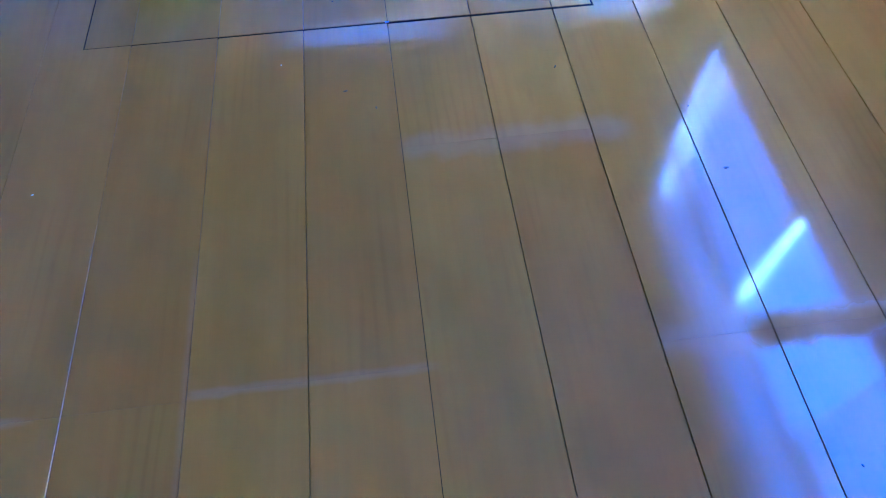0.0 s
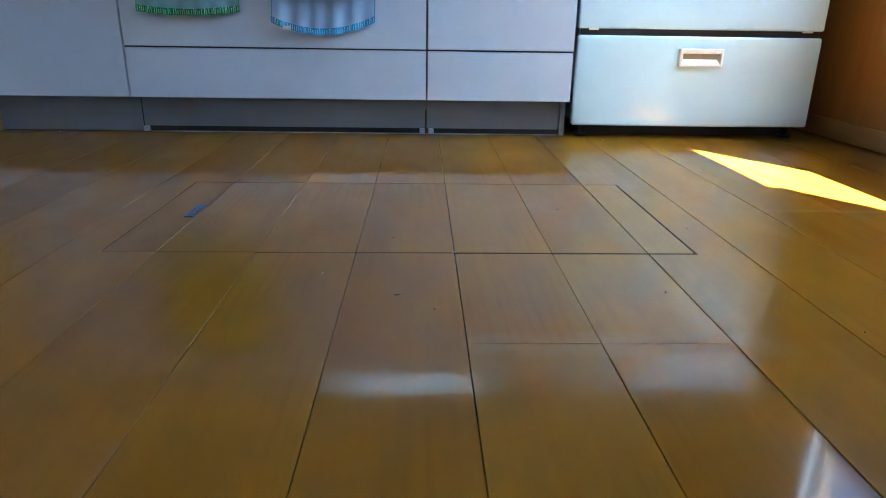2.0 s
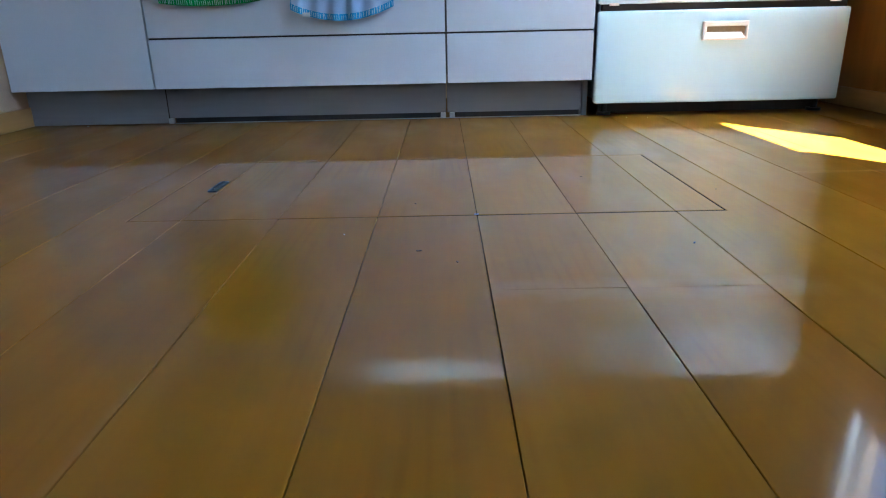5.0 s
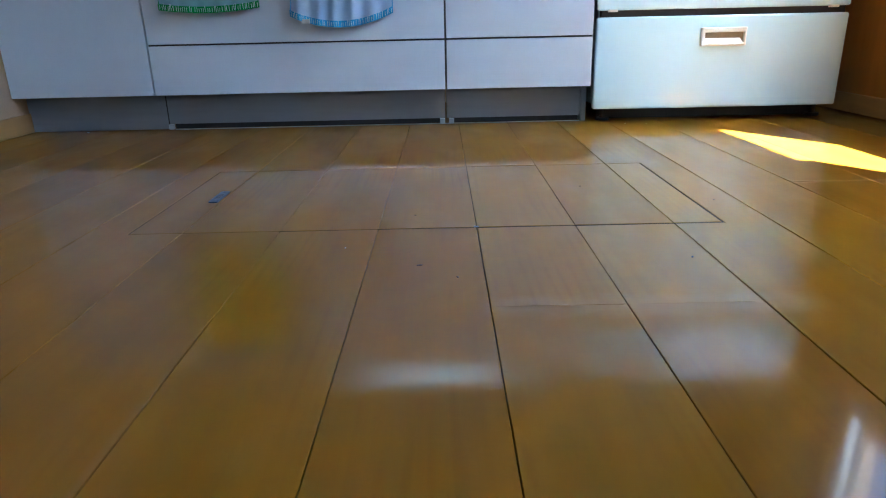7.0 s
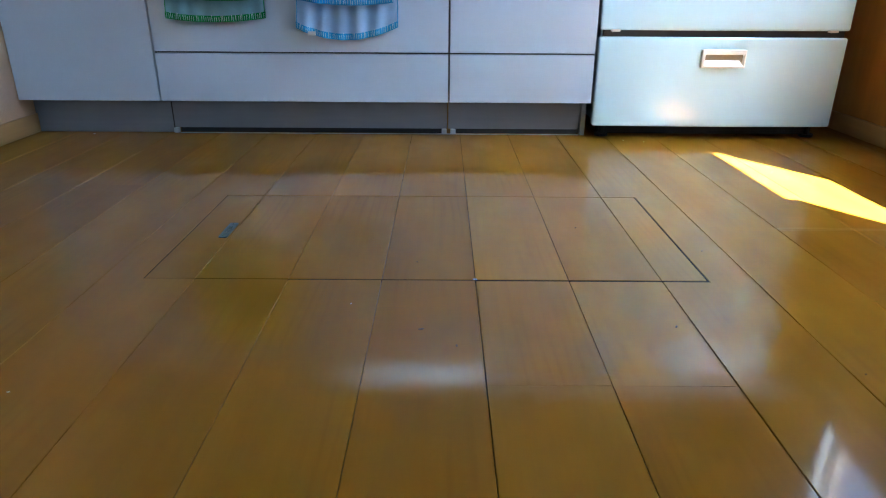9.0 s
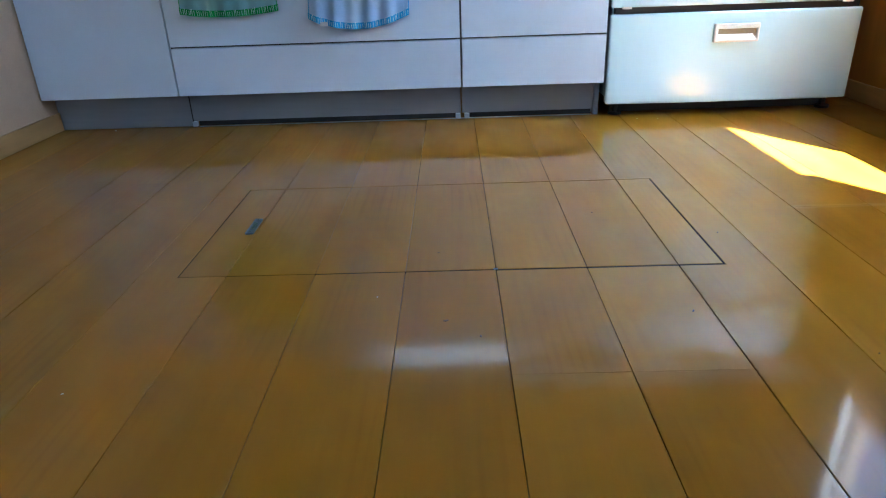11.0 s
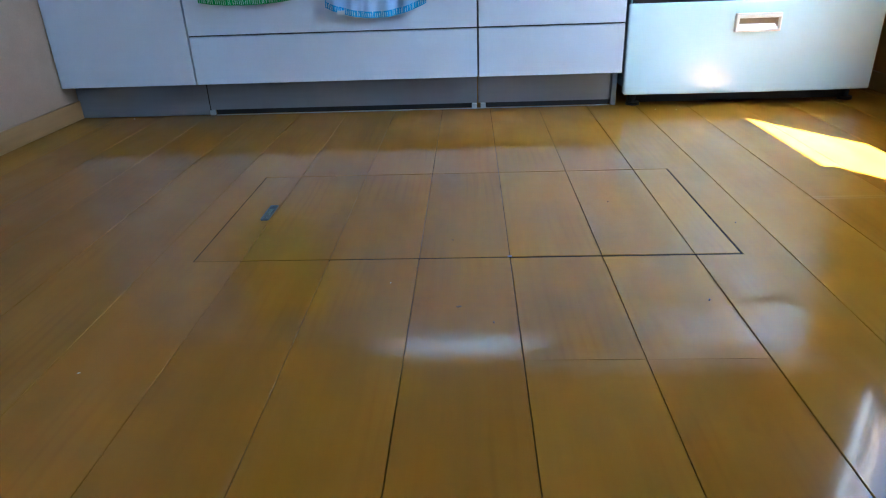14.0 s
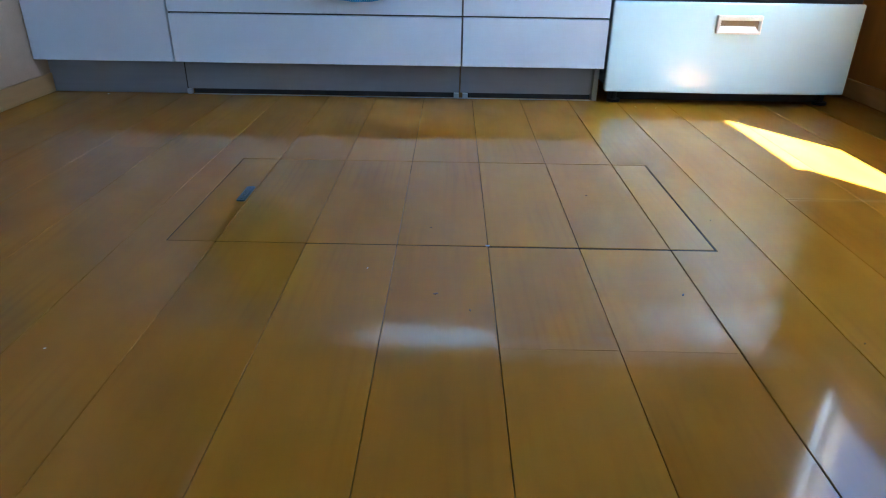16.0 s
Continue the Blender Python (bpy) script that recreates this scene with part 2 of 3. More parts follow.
M_TILE = speckled("kitchen_panel", (0.42, 0.34, 0.24), 0.4, 60, 0.04)
M_GLASS, _nt, _b = shader("figured_glass", (0.62, 0.68, 0.74), 0.16)
_b.inputs["Transmission Weight"].default_value = 1.0


# ---- building blocks ----
def mesh_of(name, bm, material, smooth=False):
    me = bpy.data.meshes.new(name)
    bmesh.ops.recalc_face_normals(bm, faces=bm.faces)
    bm.to_mesh(me)
    bm.free()
    if smooth:
        for p in me.polygons:
            p.use_smooth = True
    me.materials.append(material)
    return me


def part(name, bm, material, parent=None, label="", smooth=False):
    ob = new(name, mesh_of(name, bm, material, smooth))
    if parent is not None:
        ob.parent = parent
        ob.matrix_parent_inverse = parent.matrix_basis.inverted()
    return tagged(ob, label) if label else ob


def thing(name, at, label, category, group="", kind=""):
    ob = new(name)
    ob.matrix_basis = pose(*at)
    ob.empty_display_size = 0.05
    return tagged(ob, label, category, group, kind)


def box(x0, x1, y0, y1, z0, z1, bevel=0.0, bm=None, segments=2):
    own = bmesh.new()
    m = Matrix.Translation(((x0 + x1) / 2, (y0 + y1) / 2, (z0 + z1) / 2)) @ Matrix.Diagonal((x1 - x0, y1 - y0, z1 - z0, 1))
    bmesh.ops.create_cube(own, size=1, matrix=m)
    if bevel:
        bmesh.ops.bevel(own, geom=own.edges[:], offset=bevel, segments=segments, affect="EDGES", profile=0.5)
    if bm is None:
        return own
    me = bpy.data.meshes.new("tmp")
    own.to_mesh(me)
    own.free()
    bm.from_mesh(me)
    bpy.data.meshes.remove(me)
    return bm


def rod(a, b, r, n=20, bm=None, r2=None):
    bm = bm or bmesh.new()
    a, b = Vector(a), Vector(b)
    m = Matrix.Translation((a + b) / 2) @ (b - a).to_track_quat("Z", "Y").to_matrix().to_4x4()
    bmesh.ops.create_cone(bm, cap_ends=True, segments=n, radius1=r, radius2=r if r2 is None else r2, depth=(b - a).length, matrix=m)
    return bm


def wall_with_hole(axis, c0, c1, u0, u1, z0, z1, hole=None):
    """A wall slab from c0 to c1 across its thickness, u along it, with an opening (u0, u1, z0, z1)."""
    bm = bmesh.new()
    cells = [(u0, u1, z0, z1)]
    if hole:
        a0, a1, b0, b1 = hole
        cells = [(u0, a0, z0, z1), (a1, u1, z0, z1), (a0, a1, z0, b0), (a0, a1, b1, z1)]
    for p0, p1, q0, q1 in cells:
        if axis == "x":
            box(c0, c1, p0, p1, q0, q1, bm=bm)
        else:
            box(p0, p1, c0, c1, q0, q1, bm=bm)
    return bm


# ---- the room ----
floor = part("floor", box(XL - 0.1, XR + 0.15, YB - 0.1, YF + 0.1, -0.12, -0.010), M_JOINT)
tagged(floor, "glossy waxed amber wood strip floor with dark joints", "floor", kind="structure")
ob = part("wall_left", wall_with_hole("x", XL - 0.12, XL, YB - 0.1, YF + 0.1, -0.01, H), M_WALL)
tagged(ob, "plain beige papered side wall", "wall", kind="structure")
ob = part("wall_right", wall_with_hole("x", XR, XR + 0.15, YB - 0.1, YF + 0.1, -0.01, H, (WY0, WY1, WZ0, WZ1)), M_PANEL)
tagged(ob, "amber brown side wall in shade, with a window", "wall", kind="structure")
ob = part("wall_back", wall_with_hole("y", YF, YF + 0.1, XL, XR, -0.01, H), M_TILE)
tagged(ob, "plain wall behind the kitchen counter", "wall", kind="structure")
ob = part("wall_rear", wall_with_hole("y", YB - 0.1, YB, XL, XR, -0.01, H, (-0.92, 0.58, 0.95, 2.05)), M_WALL)
tagged(ob, "beige wall with an assumed window, closing the kitchen", "wall", kind="structure")
ob = part("ceiling", box(XL - 0.12, XR + 0.15, YB - 0.1, YF + 0.1, H, H + 0.1), M_CEIL)
tagged(ob, "plain cream ceiling", "ceiling", kind="structure")


def baseboard(name, x0, x1, y0, y1):
    ob = part(name, box(x0, x1, y0, y1, 0.002, 0.060, 0.0025), M_BASE)
    tagged(ob, "low light wooden baseboard along the wall", "baseboard", kind="structure")


baseboard("baseboard", XL, XL + 0.008, YB, KF - 0.001)
baseboard("baseboard_right", XR - 0.008, XR, YB, YF)


def window():
    w = thing("window_1", (1.29, 0, WZ0), "grey-framed kitchen window slid partly open to the sun", "window", kind="structure")
    bm = bmesh.new()
    for z0, z1 in ((WZ0, 0.95), (1.59, 1.64), (WZ1 - 0.04, WZ1)):
        box(1.268, 1.305, WY0, WY1, z0, z1, 0.003, bm)
    for y0, y1 in ((WY0, WY0 + 0.04), (WY1 - 0.035, WY1)):
        box(1.268, 1.325, y0, y1, 0.95, 1.59, 0.003, bm)
        box(1.268, 1.325, y0, y1, 1.64, WZ1 - 0.04, 0.003, bm)
    part("window_frame", bm, M_ALU, w)
    # Unseen upper pane, added so that more daylight reaches the floor.
    part("added_upper_pane", box(1.284, 1.288, WY0 + 0.04, WY1 - 0.035, 1.64, WZ1 - 0.04), M_GLASS, w)
    part("window_sill", box(XR - 0.02, 1.268, WY0 - 0.02, WY1 + 0.02, WZ0 - 0.02, WZ0 + 0.004, 0.003), M_ALU, w)
    # Panes placed to stop the sun; the gap and a narrow slit shape its light.
    for y0, y1, x0 in ((GAP1 + 0.06, 0.858, 1.275), (WY0 + 0.04, GAP0, 1.300)):
        bm = bmesh.new()
        for a, b in ((y0, y0 + 0.035), (y1 - (0.035 if y1 > 0 else 0.010), y1)):
            box(x0 - (0.030 if a == GAP1 + 0.06 else 0.0), x0 + 0.022, a, b, 0.952, 1.588, 0.002, bm)
        for a, b in ((0.952, 0.99), (1.55, 1.588)):
            box(x0 + 0.001, x0 + 0.021, y0 + 0.035, y1 - (0.035 if y1 > 0 else 0.010), a, b, 0.002, bm)
        s = part("sash", bm, M_ALU, w)
        part("pane", box(x0 + 0.0225, x0 + 0.0265, y0 + 0.002, y1 - 0.002, 0.94, 1.60), M_GLASS, s)


window()
# Unseen rear window, added as the source of the fill light.
w = thing("window_2", (-0.17, YB - 0.03, 0.95), "grey-framed window assumed in the unseen rear wall", "window", kind="structure")
bm = bmesh.new()
for z0, z1 in ((0.95, 0.99), (2.01, 2.05)):
    box(-0.92, 0.58, YB - 0.06, YB - 0.02, z0, z1, 0.003, bm)
for x0, x1 in ((-0.92, -0.88), (-0.19, -0.15), (0.54, 0.58)):
    box(x0, x1, YB - 0.06, YB - 0.02, 0.99, 2.01, 0.003, bm)
part("window_frame", bm, M_ALU, w)
for x0, x1 in ((-0.88, -0.19), (-0.15, 0.54)):
    part("pane", box(x0, x1, YB - 0.042, YB - 0.038, 0.99, 2.01), M_GLASS, w)


# ---- kitchen units ----
def cabinet(name, x0, x1, fronts, label):
    """A base unit: carcass, drawer or door fronts as (bottom, top) pairs, recessed plinth."""
    c = thing(name, ((x0 + x1) / 2, KF, 0), label, "cabinet", "fitted kitchen base units")
    part("carcass", box(x0 + 0.001, x1 - 0.001, CF + 0.021, YF - 0.02, 0.112, 0.841), M_CABIN, c)
    for z0, z1 in fronts:
        part("front_panel", box(x0 + 0.0026, x1 - 0.0026, CF, CF + 0.019, z0, z1, 0.0012), M_CAB, c)
    return c


def plinth(c, x0, x1, z0):
    k = part("plinth", box(x0, x1, KF, KF + 0.015, z0, 0.118, 0.0008), M_KICK, c, "grey metallic recessed plinth")
    return k


c = cabinet("base_cabinet", -1.333, -0.903, [(0.112, 0.82)], "white laminate base cabinet with a plain full-height door")
plinth(c, -1.334, -0.905, 0.002)
c = cabinet("drawer_cabinet", -0.903, -0.037, [(0.112, 0.251), (0.256, 0.82)], "wide white laminate drawer cabinet with a towel rail")
plinth(c, -0.902, -0.041, 0.018)
# Black strip stands for the shade in the gap under the plinth.
part("gap_strip", box(-0.885, -0.057, KF + 0.003, KF + 0.012, 0.003, 0.0175), M_BLACK, c, "black strip for the dark gap under the plinth")
# Black sliver: the shade between the two plinths put into its colour.
part("plinth_gap_shade", box(-0.9045, -0.9012, KF - 0.0006, KF + 0.004, 0.016, 0.110), M_BLACK, c, "black sliver for the shade in the gap between two plinths")
for x in (-0.897, -0.050):
    part("plinth_clip", box(x - 0.008, x + 0.008, KF - 0.006, KF + 0.008, 0.001, 0.017, 0.002), M_CLEAR, c, "small grey plastic clip")
c = cabinet("drawer_cabinet", -0.037, 0.393, [(0.112, 0.251), (0.256, 0.82)], "narrow white laminate drawer cabinet beside the fridge")
plinth(c, -0.037, 0.376, 0.018)
# Same black strip for the shaded gap under this plinth.
part("gap_strip", box(-0.02, 0.372, KF + 0.003, KF + 0.012, 0.003, 0.0175), M_BLACK, c, "black strip for the dark gap under the plinth")
part("plinth_clip", box(-0.030, -0.014, KF - 0.006, KF + 0.008, 0.001, 0.017, 0.002), M_CLEAR, c, "small grey plastic clip")
part("end_panel", box(0.377, 0.392, KF - 0.012, YF - 0.02, 0.002, 0.111, 0.001), M_KICK, c, "grey end panel of the plinth")
ob = part("floor_trim", box(-0.885, 0.376, KF - 0.004, KF - 0.0005, 0.0005, 0.0025, 0.0005), M_CLEAR)
tagged(ob, "thin pale sealing strip along the plinth", "trim", kind="structure")

t = thing("worktop", (-0.47, 1.35, 0.835), "stainless steel kitchen worktop over the white units", "worktop")
part("slab", box(-1.333, 0.395, CF - 0.008, YF - 0.001, 0.842, 0.880, 0.003, segments=3), M_STEEL, t)
# Front edge leaned to mirror the rear lamp as a bright band in the floor.
bm = bmesh.new()
edge = [(CF - 0.020, 0.8795), (CF - 0.0205, 0.876), (CF - 0.0040, 0.806), (CF - 0.0015, 0.8055), (CF - 0.0085, 0.8795)]
rows = [[bm.verts.new((x, y, z)) for y, z in edge] for x in (-1.333, 0.395)]
for k in range(5):
    bm.faces.new((rows[0][k], rows[1][k], rows[1][(k + 1) % 5], rows[0][(k + 1) % 5]))
bm.faces.new(rows[0])
bm.faces.new(rows[1][::-1])
part("apron", bm, M_APRON, t, "steel front edge leaned to mirror the rear light")


def fridge():
    x0, x1, y0 = 0.4045, 1.136, 1.04
    f = thing("refrigerator", (0.77, 1.35, 0.0), "white enamel drawer refrigerator with an inset handle beside the units", "refrigerator")
    part("body", box(x0 + 0.012, x1 - 0.010, y0 + 0.045, 1.66, 0.045, 0.890, 0.006), M_FRIDGE, f)
    # Black panel paints the shadow under the fridge.
    part("base_shadow_panel", box(x0 + 0.03, x1 - 0.02, y0 + 0.07, y0 + 0.09, 0.004, 0.045), M_FDARK, f, "black panel for the shadow under the fridge")

    def door(z0, z1):
        """A slightly bulging enamel front with rounded edges."""
        bm = bmesh.new()
        nx, nz = 24, 10
        grid = {}
        for i in range(nx + 1):
            for j in range(nz + 1):
                u, v = i / nx, j / nz
                x, z = x0 + (x1 - x0) * u, z0 + (z1 - z0) * v
                bulge = 0.008 * (1 - (2 * u - 1) ** 2)
                grid[i, j] = bm.verts.new((x, y0 + 0.004 - bulge, z))
        for i in range(nx):
            for j in range(nz):
                bm.faces.new([grid[i, j], grid[i + 1, j], grid[i + 1, j + 1], grid[i, j + 1]])
        for f_ in bm.faces:
            f_.smooth = True
        edge = [e for e in bm.edges if e.is_boundary]
        ret = bmesh.ops.extrude_edge_only(bm, edges=edge)
        vs = [v for v in ret["geom"] if isinstance(v, bmesh.types.BMVert)]
        for v in vs:
            v.co.y = y0 + 0.040
        ring = [e for e in bm.edges if e.is_boundary]
        bmesh.ops.contextual_create(bm, geom=ring)
        sharp = [e for e in bm.edges if len(e.link_faces) == 2 and e.calc_face_angle(0) > 1.0]
        bmesh.ops.bevel(bm, geom=sharp, offset=0.007, segments=3, affect="EDGES", profile=0.5)
        return bm

    d = part("freezer_drawer", door(0.040, 0.303), M_FRIDGE, f, "white enamel bottom drawer front", smooth=True)
    def pull(parent, hx0, hx1, hz0, hz1):
        """A raised white frame round a brown slot, with a sloping white lip under the slot."""
        bm = bmesh.new()
        yb = y0 - 0.016
        box(hx0, hx1, yb, y0 + 0.01, hz0, hz0 + 0.008, 0.0025, bm)
        box(hx0, hx1, yb, y0 + 0.01, hz1 - 0.014, hz1, 0.0025, bm)
        box(hx0, hx0 + 0.010, yb + 0.0003, y0 + 0.01, hz0 + 0.004, hz1 - 0.004, 0.0025, bm)
        box(hx1 - 0.007, hx1, yb + 0.0003, y0 + 0.01, hz0 + 0.004, hz1 - 0.004, 0.0025, bm)
        h = part("handle", bm, M_FHAND, parent, "white inset pull handle with a dark slot")
        part("slot", box(hx0 + 0.008, hx1 - 0.006, yb + 0.0105, yb + 0.0125, hz0 + 0.010, hz1 - 0.013), M_SLOT, h)
        mid = hz0 + 0.42 * (hz1 - hz0)
        bm = bmesh.new()
        ends = []
        for x, cut in ((hx0 + 0.009, 0.004), (hx1 - 0.006, -0.010)):
            ends.append([bm.verts.new(v) for v in ((x, yb + 0.002, hz0 + 0.005), (x + cut, yb + 0.0100, mid), (x, yb + 0.0103, hz0 + 0.005))])
        for k in range(3):
            bm.faces.new((ends[0][k], ends[1][k], ends[1][(k + 1) % 3], ends[0][(k + 1) % 3]))
        bm.faces.new(ends[0])
        bm.faces.new(ends[1][::-1])
        part("lip", bm, M_FHAND, h, "sloping white finger lip")

    pull(d, 0.706, 0.836, 0.217, 0.269)
    # Dark seal filling the door gap, with the gap's shade in its colour.
    part("door_seal", box(x0 + 0.015, x1 - 0.012, y0 + 0.012, y0 + 0.040, 0.300, 0.326), M_FDARK, f, "dark gap between the doors")
    d = part("vegetable_drawer", door(0.321, 0.655), M_FRIDGE, f, "white enamel drawer front", smooth=True)
    pull(d, 0.706, 0.836, 0.565, 0.620)
    part("door_seal", box(x0 + 0.015, x1 - 0.012, y0 + 0.012, y0 + 0.040, 0.652, 0.692), M_FDARK, f)
    part("upper_door", door(0.689, 0.890), M_FRIDGE, f, "white enamel upper front", smooth=True)
    for x in (x0 + 0.045, x1 - 0.05):
        part("hinge_tab", box(x - 0.013, x + 0.013, y0 + 0.000, y0 + 0.03, 0.317, 0.3235, 0.001), M_FHAND, f, "small pale hinge tab")
    for x in (x0 + 0.040, x1 - 0.045):
        bm = rod((x, y0 + 0.045, 0.0035), (x, y0 + 0.045, 0.012), 0.021, 24)
        rod((x, y0 + 0.045, 0.012), (x, y0 + 0.045, 0.046), 0.009, 16, bm)
        part("levelling_foot", bm, M_BLACK, f, "black screw foot")


# Slot plate coloured brown for the shade inside the handle.
M_SLOT = speckled("handle_slot_shade", (0.30, 0.25, 0.18), 0.6, 120, 0.08)
fridge()


# ---- towels on their rail ----
rail = thing("towel_rail", (-0.51, CF, 0.70), "slim steel towel rail across the wide drawer", "towel rail")
part("bar", rod((-0.88, CF - 0.040, 0.70), (-0.10, CF - 0.040, 0.70), 0.006), M_STEEL, rail)
for x in (-0.87, -0.11):
    part("bracket", rod((x, CF - 0.040, 0.70), (x, CF + 0.001, 0.70), 0.005), M_STEEL, rail)


def cloth(x0, x1, z_top, bottom, y, seed, fold=0.008, thick=0.0022, taper=0.0):
    """A hanging cloth layer: bottom(u) is the height of its lower edge; returns the mesh and the edge points."""
    rng = random.Random(seed)
    waves = [(rng.uniform(1.5, 6.5), rng.uniform(0, 6.3), rng.uniform(0.4, 1.0)) for _ in range(5)]
    nu, nv = 60, 30

    def place(u, v):
        zb = bottom(u)
        z = z_top + (zb - z_top) * v
        wob = sum(a * math.sin(6.28 * k * u + p + 0.8 * v) for k, p, a in waves) / 2.5
        x = x0 + (x1 - x0) * u + taper * (v - 1) * (u - 0.5) * 2 + 0.003 * math.sin(7 * v + seed)
        return Vector((x, y + fold * wob * (0.35 + 0.65 * v), z))
    bm = bmesh.new()
    for side in (0, 1):
        g = [[bm.verts.new(place(i / nu, j / nv) + Vector((0, side * thick, 0))) for j in range(nv + 1)] for i in range(nu + 1)]
        for i in range(nu):
            for j in range(nv):
                f = (g[i][j], g[i + 1][j], g[i + 1][j + 1], g[i][j + 1])
                bm.faces.new(f if side == 0 else f[::-1])
        if side == 0:
            first = g
    second = g
    for i in range(nu):
        for j in (0, nv):
            bm.faces.new((first[i][j], first[i + 1][j], second[i + 1][j], second[i][j]))
    for j in range(nv):
        for i in (0, nu):
            bm.faces.new((first[i][j], first[i][j + 1], second[i][j + 1], second[i][j]))
    return bm, place


def stitched_edge(parent, place, color, height, count, thread, sides=True):
    """Overlock edging: a narrow coloured band with raised stitches across the lower edge, and cords down both sides."""
    bm = bmesh.new()
    n = 80
    rows = []
    for i in range(n + 1):
        p = place(i / n, 1.0)
        rows.append([bm.verts.new(p + Vector((0, dy, dz))) for dy, dz in
                     ((-0.0012, height), (-0.0024, height * 0.5), (-0.0014, -0.0015), (0.0036, -0.0015), (0.0040, height))])
    for a, b in zip(rows, rows[1:]):
        for k in range(4):
            bm.faces.new((a[k], b[k], b[k + 1], a[k + 1]))
    band = part("stitched_hem", bm, color, parent, "coloured overlock hem")
    bm = bmesh.new()
    rng = random.Random(count)
    for i in range(count):
        u = (i + 0.5 + rng.uniform(-0.25, 0.25)) / count
        p = place(u, 1.0)
        top = height * rng.uniform(0.7, 1.15)
        rod(p + Vector((0, -0.0026, 0.001)), p + Vector((rng.uniform(-0.001, 0.001), -0.0026, top)), 0.0006, 5, bm)
    part("stitches", bm, thread, band, "paler thread ticks")
    if sides:
        for u in (0.004, 0.996):
            bm = bmesh.new()
            pts = [place(u, 0.3 + 0.7 * k / 14) + Vector((0, -0.001, 0)) for k in range(15)]
            for a, b in zip(pts, pts[1:]):
                rod(a, b, 0.0011, 6, bm)
            part("edge_cord", bm, color, parent)


def towel(x0, x1, back, front, y, body, edge, thread, seed, label, face=None):
    tw = thing("towel", ((x0 + x1) / 2, y, 0.70), label, "towel", "tea towels on the rail")
    bm, place = cloth(x0, x1, 0.706, back, y + 0.009, seed, taper=0.012)
    layer = part("back_layer", bm, body, tw, smooth=True)
    stitched_edge(layer, place, edge, 0.016, 46, thread)
    bm, place = cloth(x0 - 0.004, x1 - 0.012, 0.7075, front, y - 0.0115, seed + 3, taper=0.008)
    layer = part("front_layer", bm, face or body, tw, smooth=True)
    stitched_edge(layer, place, edge, 0.015, 44, thread)
    part("fold", box(x0 + 0.013, x1 - 0.013, y - 0.011, y + 0.011, 0.7055, 0.7095, 0.0015), face or body, tw)
    return tw


def sag(a, m, b):
    return lambda u: a * (1 - u) * (1 - 2 * u) + 4 * m * u * (1 - u) + b * u * (2 * u - 1)


towel(-0.838, -0.554, sag(0.350, 0.340, 0.352), sag(0.410, 0.398, 0.402), CF - 0.040, M_GREENCLOTH, M_GREEN, M_WHITE, 4,
      "green terry towel with a pale back and green overlocked edges", M_DARKGREEN)
tw = towel(-0.473, -0.182, sag(0.326, 0.294, 0.330), sag(0.405, 0.388, 0.396), CF - 0.040, M_CLOTH, M_BLUE, M_WHITE, 9,
           "pale blue cotton towel with light blue stitched edges")
part("care_label", box(-0.440, -0.418, CF - 0.036, CF - 0.0345, 0.305, 0.316, 0.0003), M_WHITE, tw, "small white sewn label")


# ---- floor pieces, hatch ----
def strip(xs, ys, tilt, lift=0.0, skip=(), eased=False):
    """One floor strip over the grid xs by ys, less the skipped cells: eased edges, a hair of tilt across its width."""
    bm = bmesh.new()
    cx = (xs[0] + xs[-1]) / 2
    v = {(i, j): bm.verts.new((x, y, -0.0115)) for i, x in enumerate(xs) for j, y in enumerate(ys)}
    cells = [bm.faces.new((v[i, j], v[i + 1, j], v[i + 1, j + 1], v[i, j + 1]))
             for i in range(len(xs) - 1) for j in range(len(ys) - 1) if (i, j) not in skip]
    ret = bmesh.ops.extrude_face_region(bm, geom=cells)
    tops = {q for q in ret["geom"] if isinstance(q, bmesh.types.BMVert)}
    for q in tops:
        q.co.z = 0.0
    rim = [e for e in bm.edges if e.verts[0] in tops and e.verts[1] in tops and any(not all(q in tops for q in f.verts) for f in e.link_faces)]
    rim = [e for e in rim if abs(e.verts[0].co.x - e.verts[1].co.x) < 0.001 or eased]
    bmesh.ops.bevel(bm, geom=rim, offset=0.0005, segments=1, affect="EDGES", profile=0.5)
    for q in bm.verts:
        if q.co.z > -0.005:
            q.co.z += (q.co.x - cx) * tilt + lift
    return bm


G = 0.0004                       # half of the gap round the lid


def half_joint(i):
    """Half the width of the long joint at x = i * W: open and dark by the window side, filled with wax further off."""
    return 0.0007 if i >= 2 else 0.00045 if i >= -2 else 0.0004



rng = random.Random(11)
L = 1.818
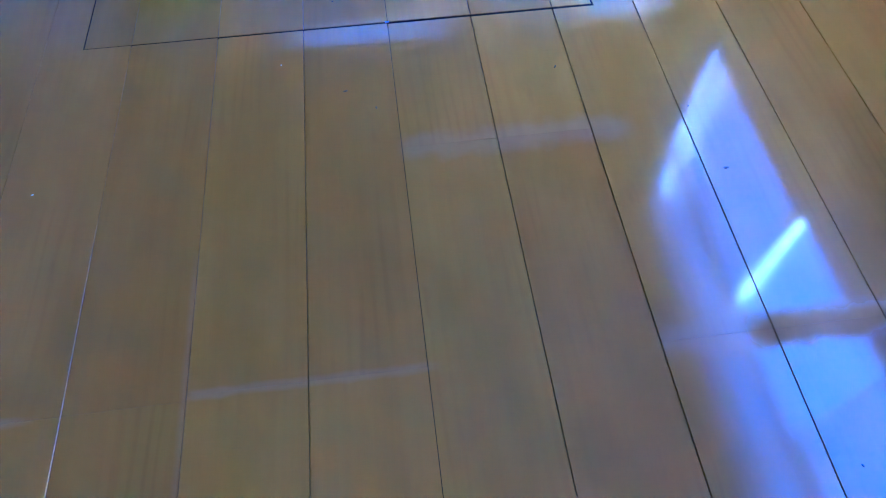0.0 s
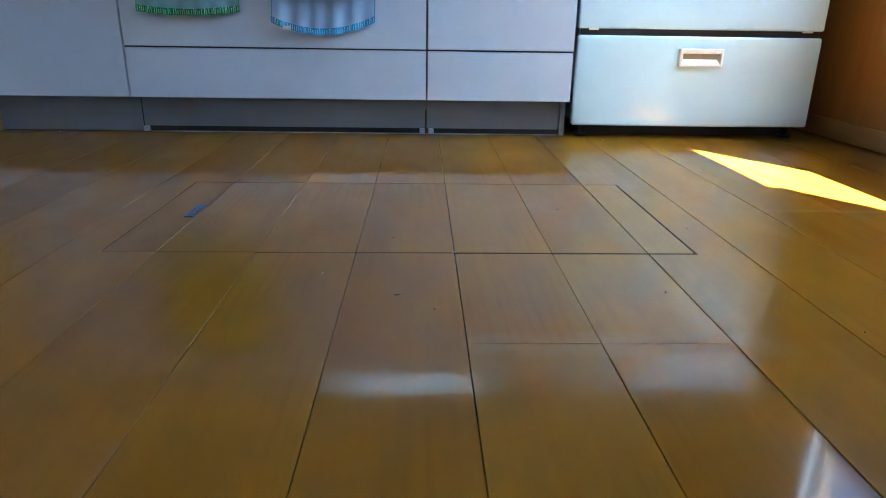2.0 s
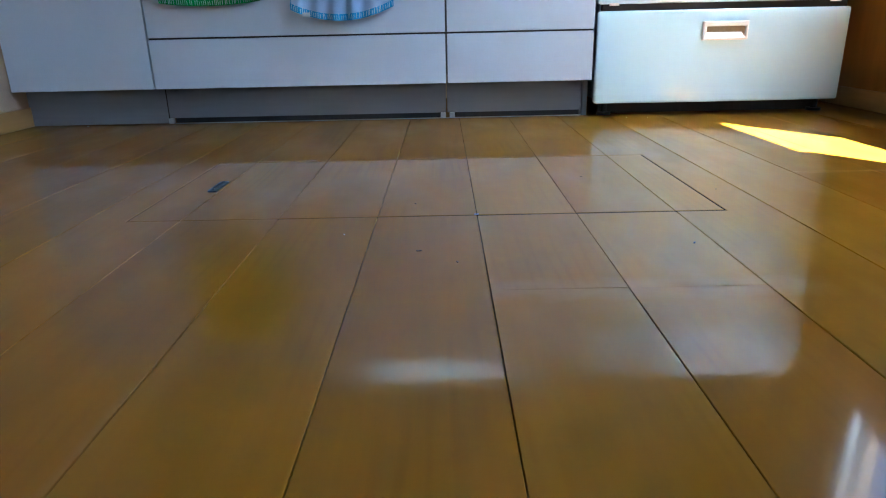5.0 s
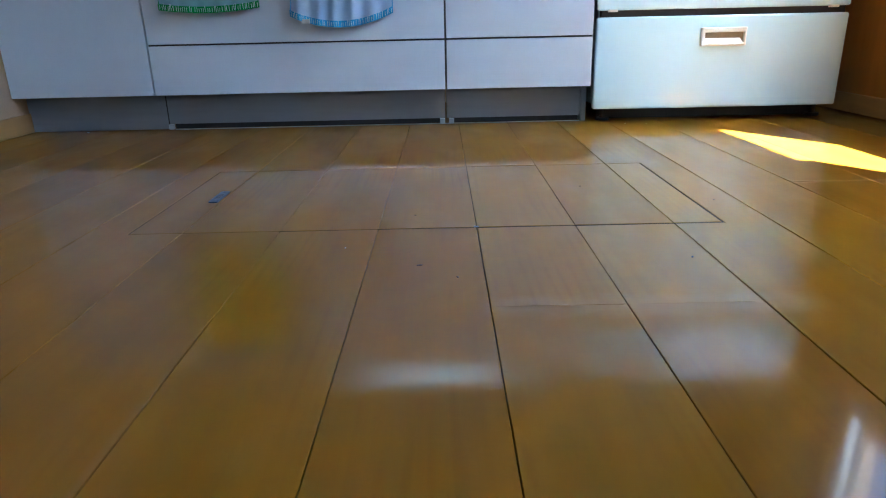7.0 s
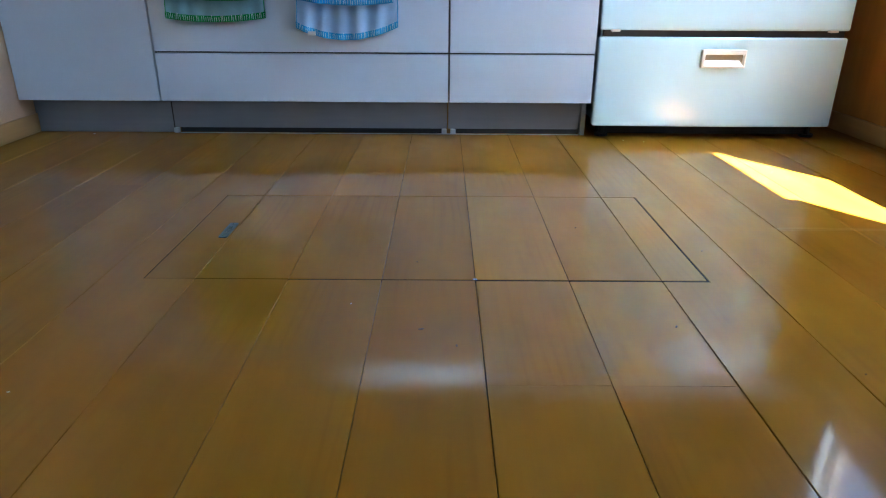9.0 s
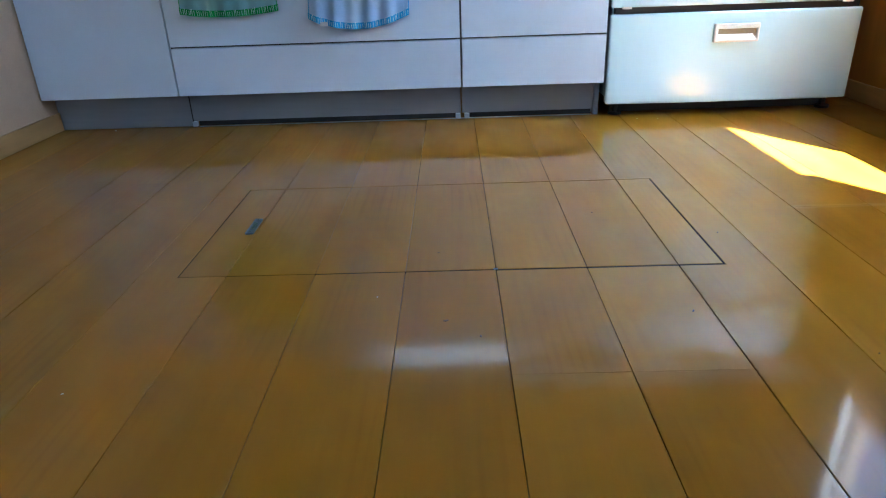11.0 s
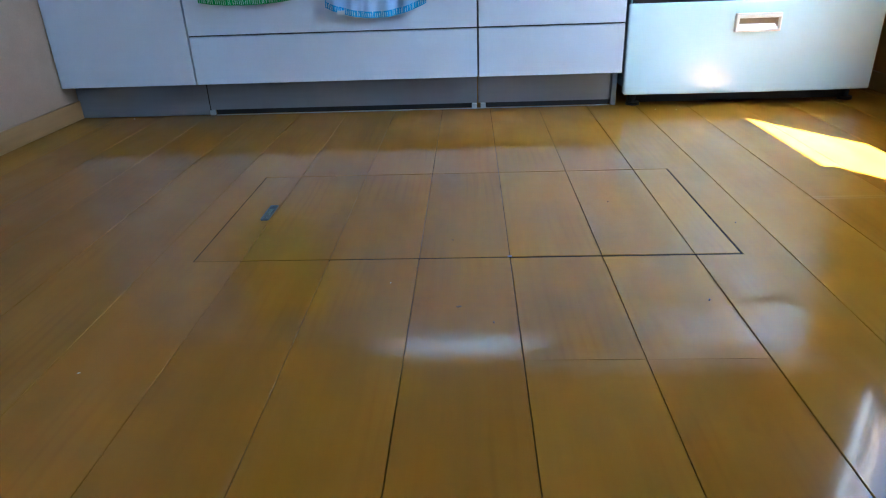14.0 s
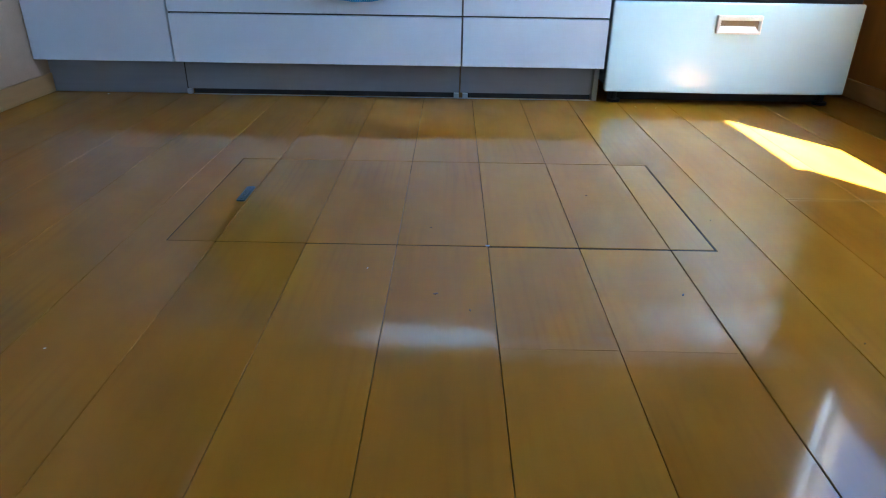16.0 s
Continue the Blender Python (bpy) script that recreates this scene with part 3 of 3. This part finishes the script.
# where the butt joint of each 303 mm board lies, board by board from x = -1.515
joints = [-0.20, -1.15, -1.30, -0.675, -0.668, -0.30, -0.672, 0.245, -0.7, -0.2]
first = -10
hatch = thing("floor_hatch", ((HX0 + HX1) / 2, HY0, -0.01), "wooden underfloor storage hatch lid flush with the floor", "floor hatch")
for k in range(19):
    i = first + k
    x0, x1 = max(XL, i * W), min(XR, (i + 1) * W)
    if x1 - x0 < 0.01:
        continue
    j0 = joints[k // 2 % len(joints)]
    cuts = [YB] + [y for y in (j0 - L, j0, j0 + L) if YB + 0.05 < y < YF - 0.05] + [YF]
    for y0, y1 in zip(cuts, cuts[1:]):
        tilt, lift = rng.uniform(-1, 1) * 0.0022, rng.uniform(-0.00015, 0.00015)
        a, b, c_, d_ = x0 + half_joint(i), x1 - half_joint(i + 1), y0 + 0.0001, y1 - 0.0001
        over = x0 < HX1 and x1 > HX0 and y0 < HY1 and y1 > HY0
        if not over:
            shapes = [((a, b), (c_, d_), ())]
        elif x0 < HX0 < x1:
            shapes = [((a, HX0 - 0.0018, b), (c_, HY0 - 4 * G, HY1 + 3 * G, d_), ((1, 1),))]
        elif x0 < HX1 < x1:
            shapes = [((a, HX1 + 0.0034, b), (c_, HY0 - 14 * G, HY1 + G, d_), ((0, 1),))]
        else:
            front = HY0 - (14.0 if i >= 0 else 9.0 if i >= -2 else 6.5) * G
            shapes = [((a, b), (c_, front), ()), ((a, b), (HY1 + 3 * G, d_), ())]
        for xs, ys, skip in shapes:
            part("plank", strip(xs, ys, tilt, lift, skip), M_FLOOR, floor)
    if x0 < HX1 and x1 > HX0:
        a, b = max(x0 + half_joint(i), HX0 + G), min(x1 - half_joint(i + 1), HX1 - G)
        part("plank", strip((a, b), (HY0 + G, HY1 - G), rng.uniform(-1, 1) * 0.0015, eased=True), M_FLOOR, hatch)


def handle_plate():
    """The flush steel finger plate let into the lid, with rounded ends and two bright screws."""
    x, y0, y1, r = -0.4667, 0.180, 0.258, 0.0085
    bm = box(x - r, x + r, y0, y1, -0.004, 0.0022)
    bmesh.ops.bevel(bm, geom=[e for e in bm.edges if abs(e.verts[0].co.z - e.verts[1].co.z) > 0.001], offset=0.004, segments=4, affect="EDGES", profile=0.5)
    p = part("handle_plate", bm, M_PLATE, hatch, "blue-grey brushed steel finger plate")
    part("recess", box(x - 0.0045, x + 0.0045, 0.203, 0.236, 0.0012, 0.0026, 0.0006), M_STEEL, p)
    for y in (0.188, 0.250):
        part("screw", rod((x, y, 0.001), (x, y, 0.0031), 0.0028, 14), M_STEEL, p, "small bright screw head")


handle_plate()
# Dark strips fill the lid gap, painting the shade inside it.
for x0, x1, y0, y1 in ((HX0 - 0.0015, HX1 + 0.0032, HY0 - 0.0054, HY0 + 0.0002), (HX0 - 0.0015, HX0 + 0.0002, HY0, HY1), (HX1 - 0.0002, HX1 + 0.0032, HY0, HY1)):
    part("gap_filler", box(x0, x1, y0, y1, -0.009, -0.0004), M_JOINT, hatch, "dark filler for the shade in the gap round the lid")
part("metal_corner", box(-0.004, 0.003, -0.0025, 0.002, -0.002, 0.0012, 0.0006), M_STEEL, hatch, "tiny bright chip at the joint")

# ---- crumbs and flecks on the floor ----
for n_, (x, y, size, turn, mat) in enumerate((
        (-0.560, -0.320, 0.0022, 20, M_WHITE), (-0.190, -0.088, 0.0020, 70, M_WHITE), (-0.082, -0.165, 0.0050, 15, M_CRUMB),
        (-0.097, 0.071, 0.0024, 0, M_BLACK), (0.276, -0.154, 0.0042, 60, M_BLACK), (0.208, 0.245, 0.0024, 10, M_BLACK),
        (0.487, -0.405, 0.0050, 0, M_CRUMB), (0.471, -0.273, 0.0026, 45, M_BLACK), (0.489, -0.853, 0.0026, 120, M_BLACK),
        (-0.034, -0.209, 0.0036, 95, M_CRUMB), (0.415, 0.128, 0.0026, 40, M_BLACK), (0.50, 1.02, 0.003, 10, M_WHITE),
        (0.56, 1.01, 0.003, 70, M_WHITE), (-1.15, 1.075, 0.004, 5, M_WHITE))):
    bm = bmesh.new()
    bmesh.ops.create_icosphere(bm, subdivisions=1, radius=1)
    r2 = random.Random(n_)
    for q in bm.verts:
        q.co = Vector((q.co.x * size * r2.uniform(0.7, 1.2), q.co.y * size * 0.45 * r2.uniform(0.6, 1.3), q.co.z * size * 0.22))
    bmesh.ops.transform(bm, matrix=pose(x, y, size * 0.16, 0, 0, turn), verts=bm.verts)
    ob = part("crumb", bm, mat)
    tagged(ob, {M_WHITE: "tiny pale fleck lying on the floor", M_CRUMB: "small brown crumb on the glossy floor"}.get(mat, "tiny dark speck on the glossy floor"),
           "crumb", "specks on the floor")
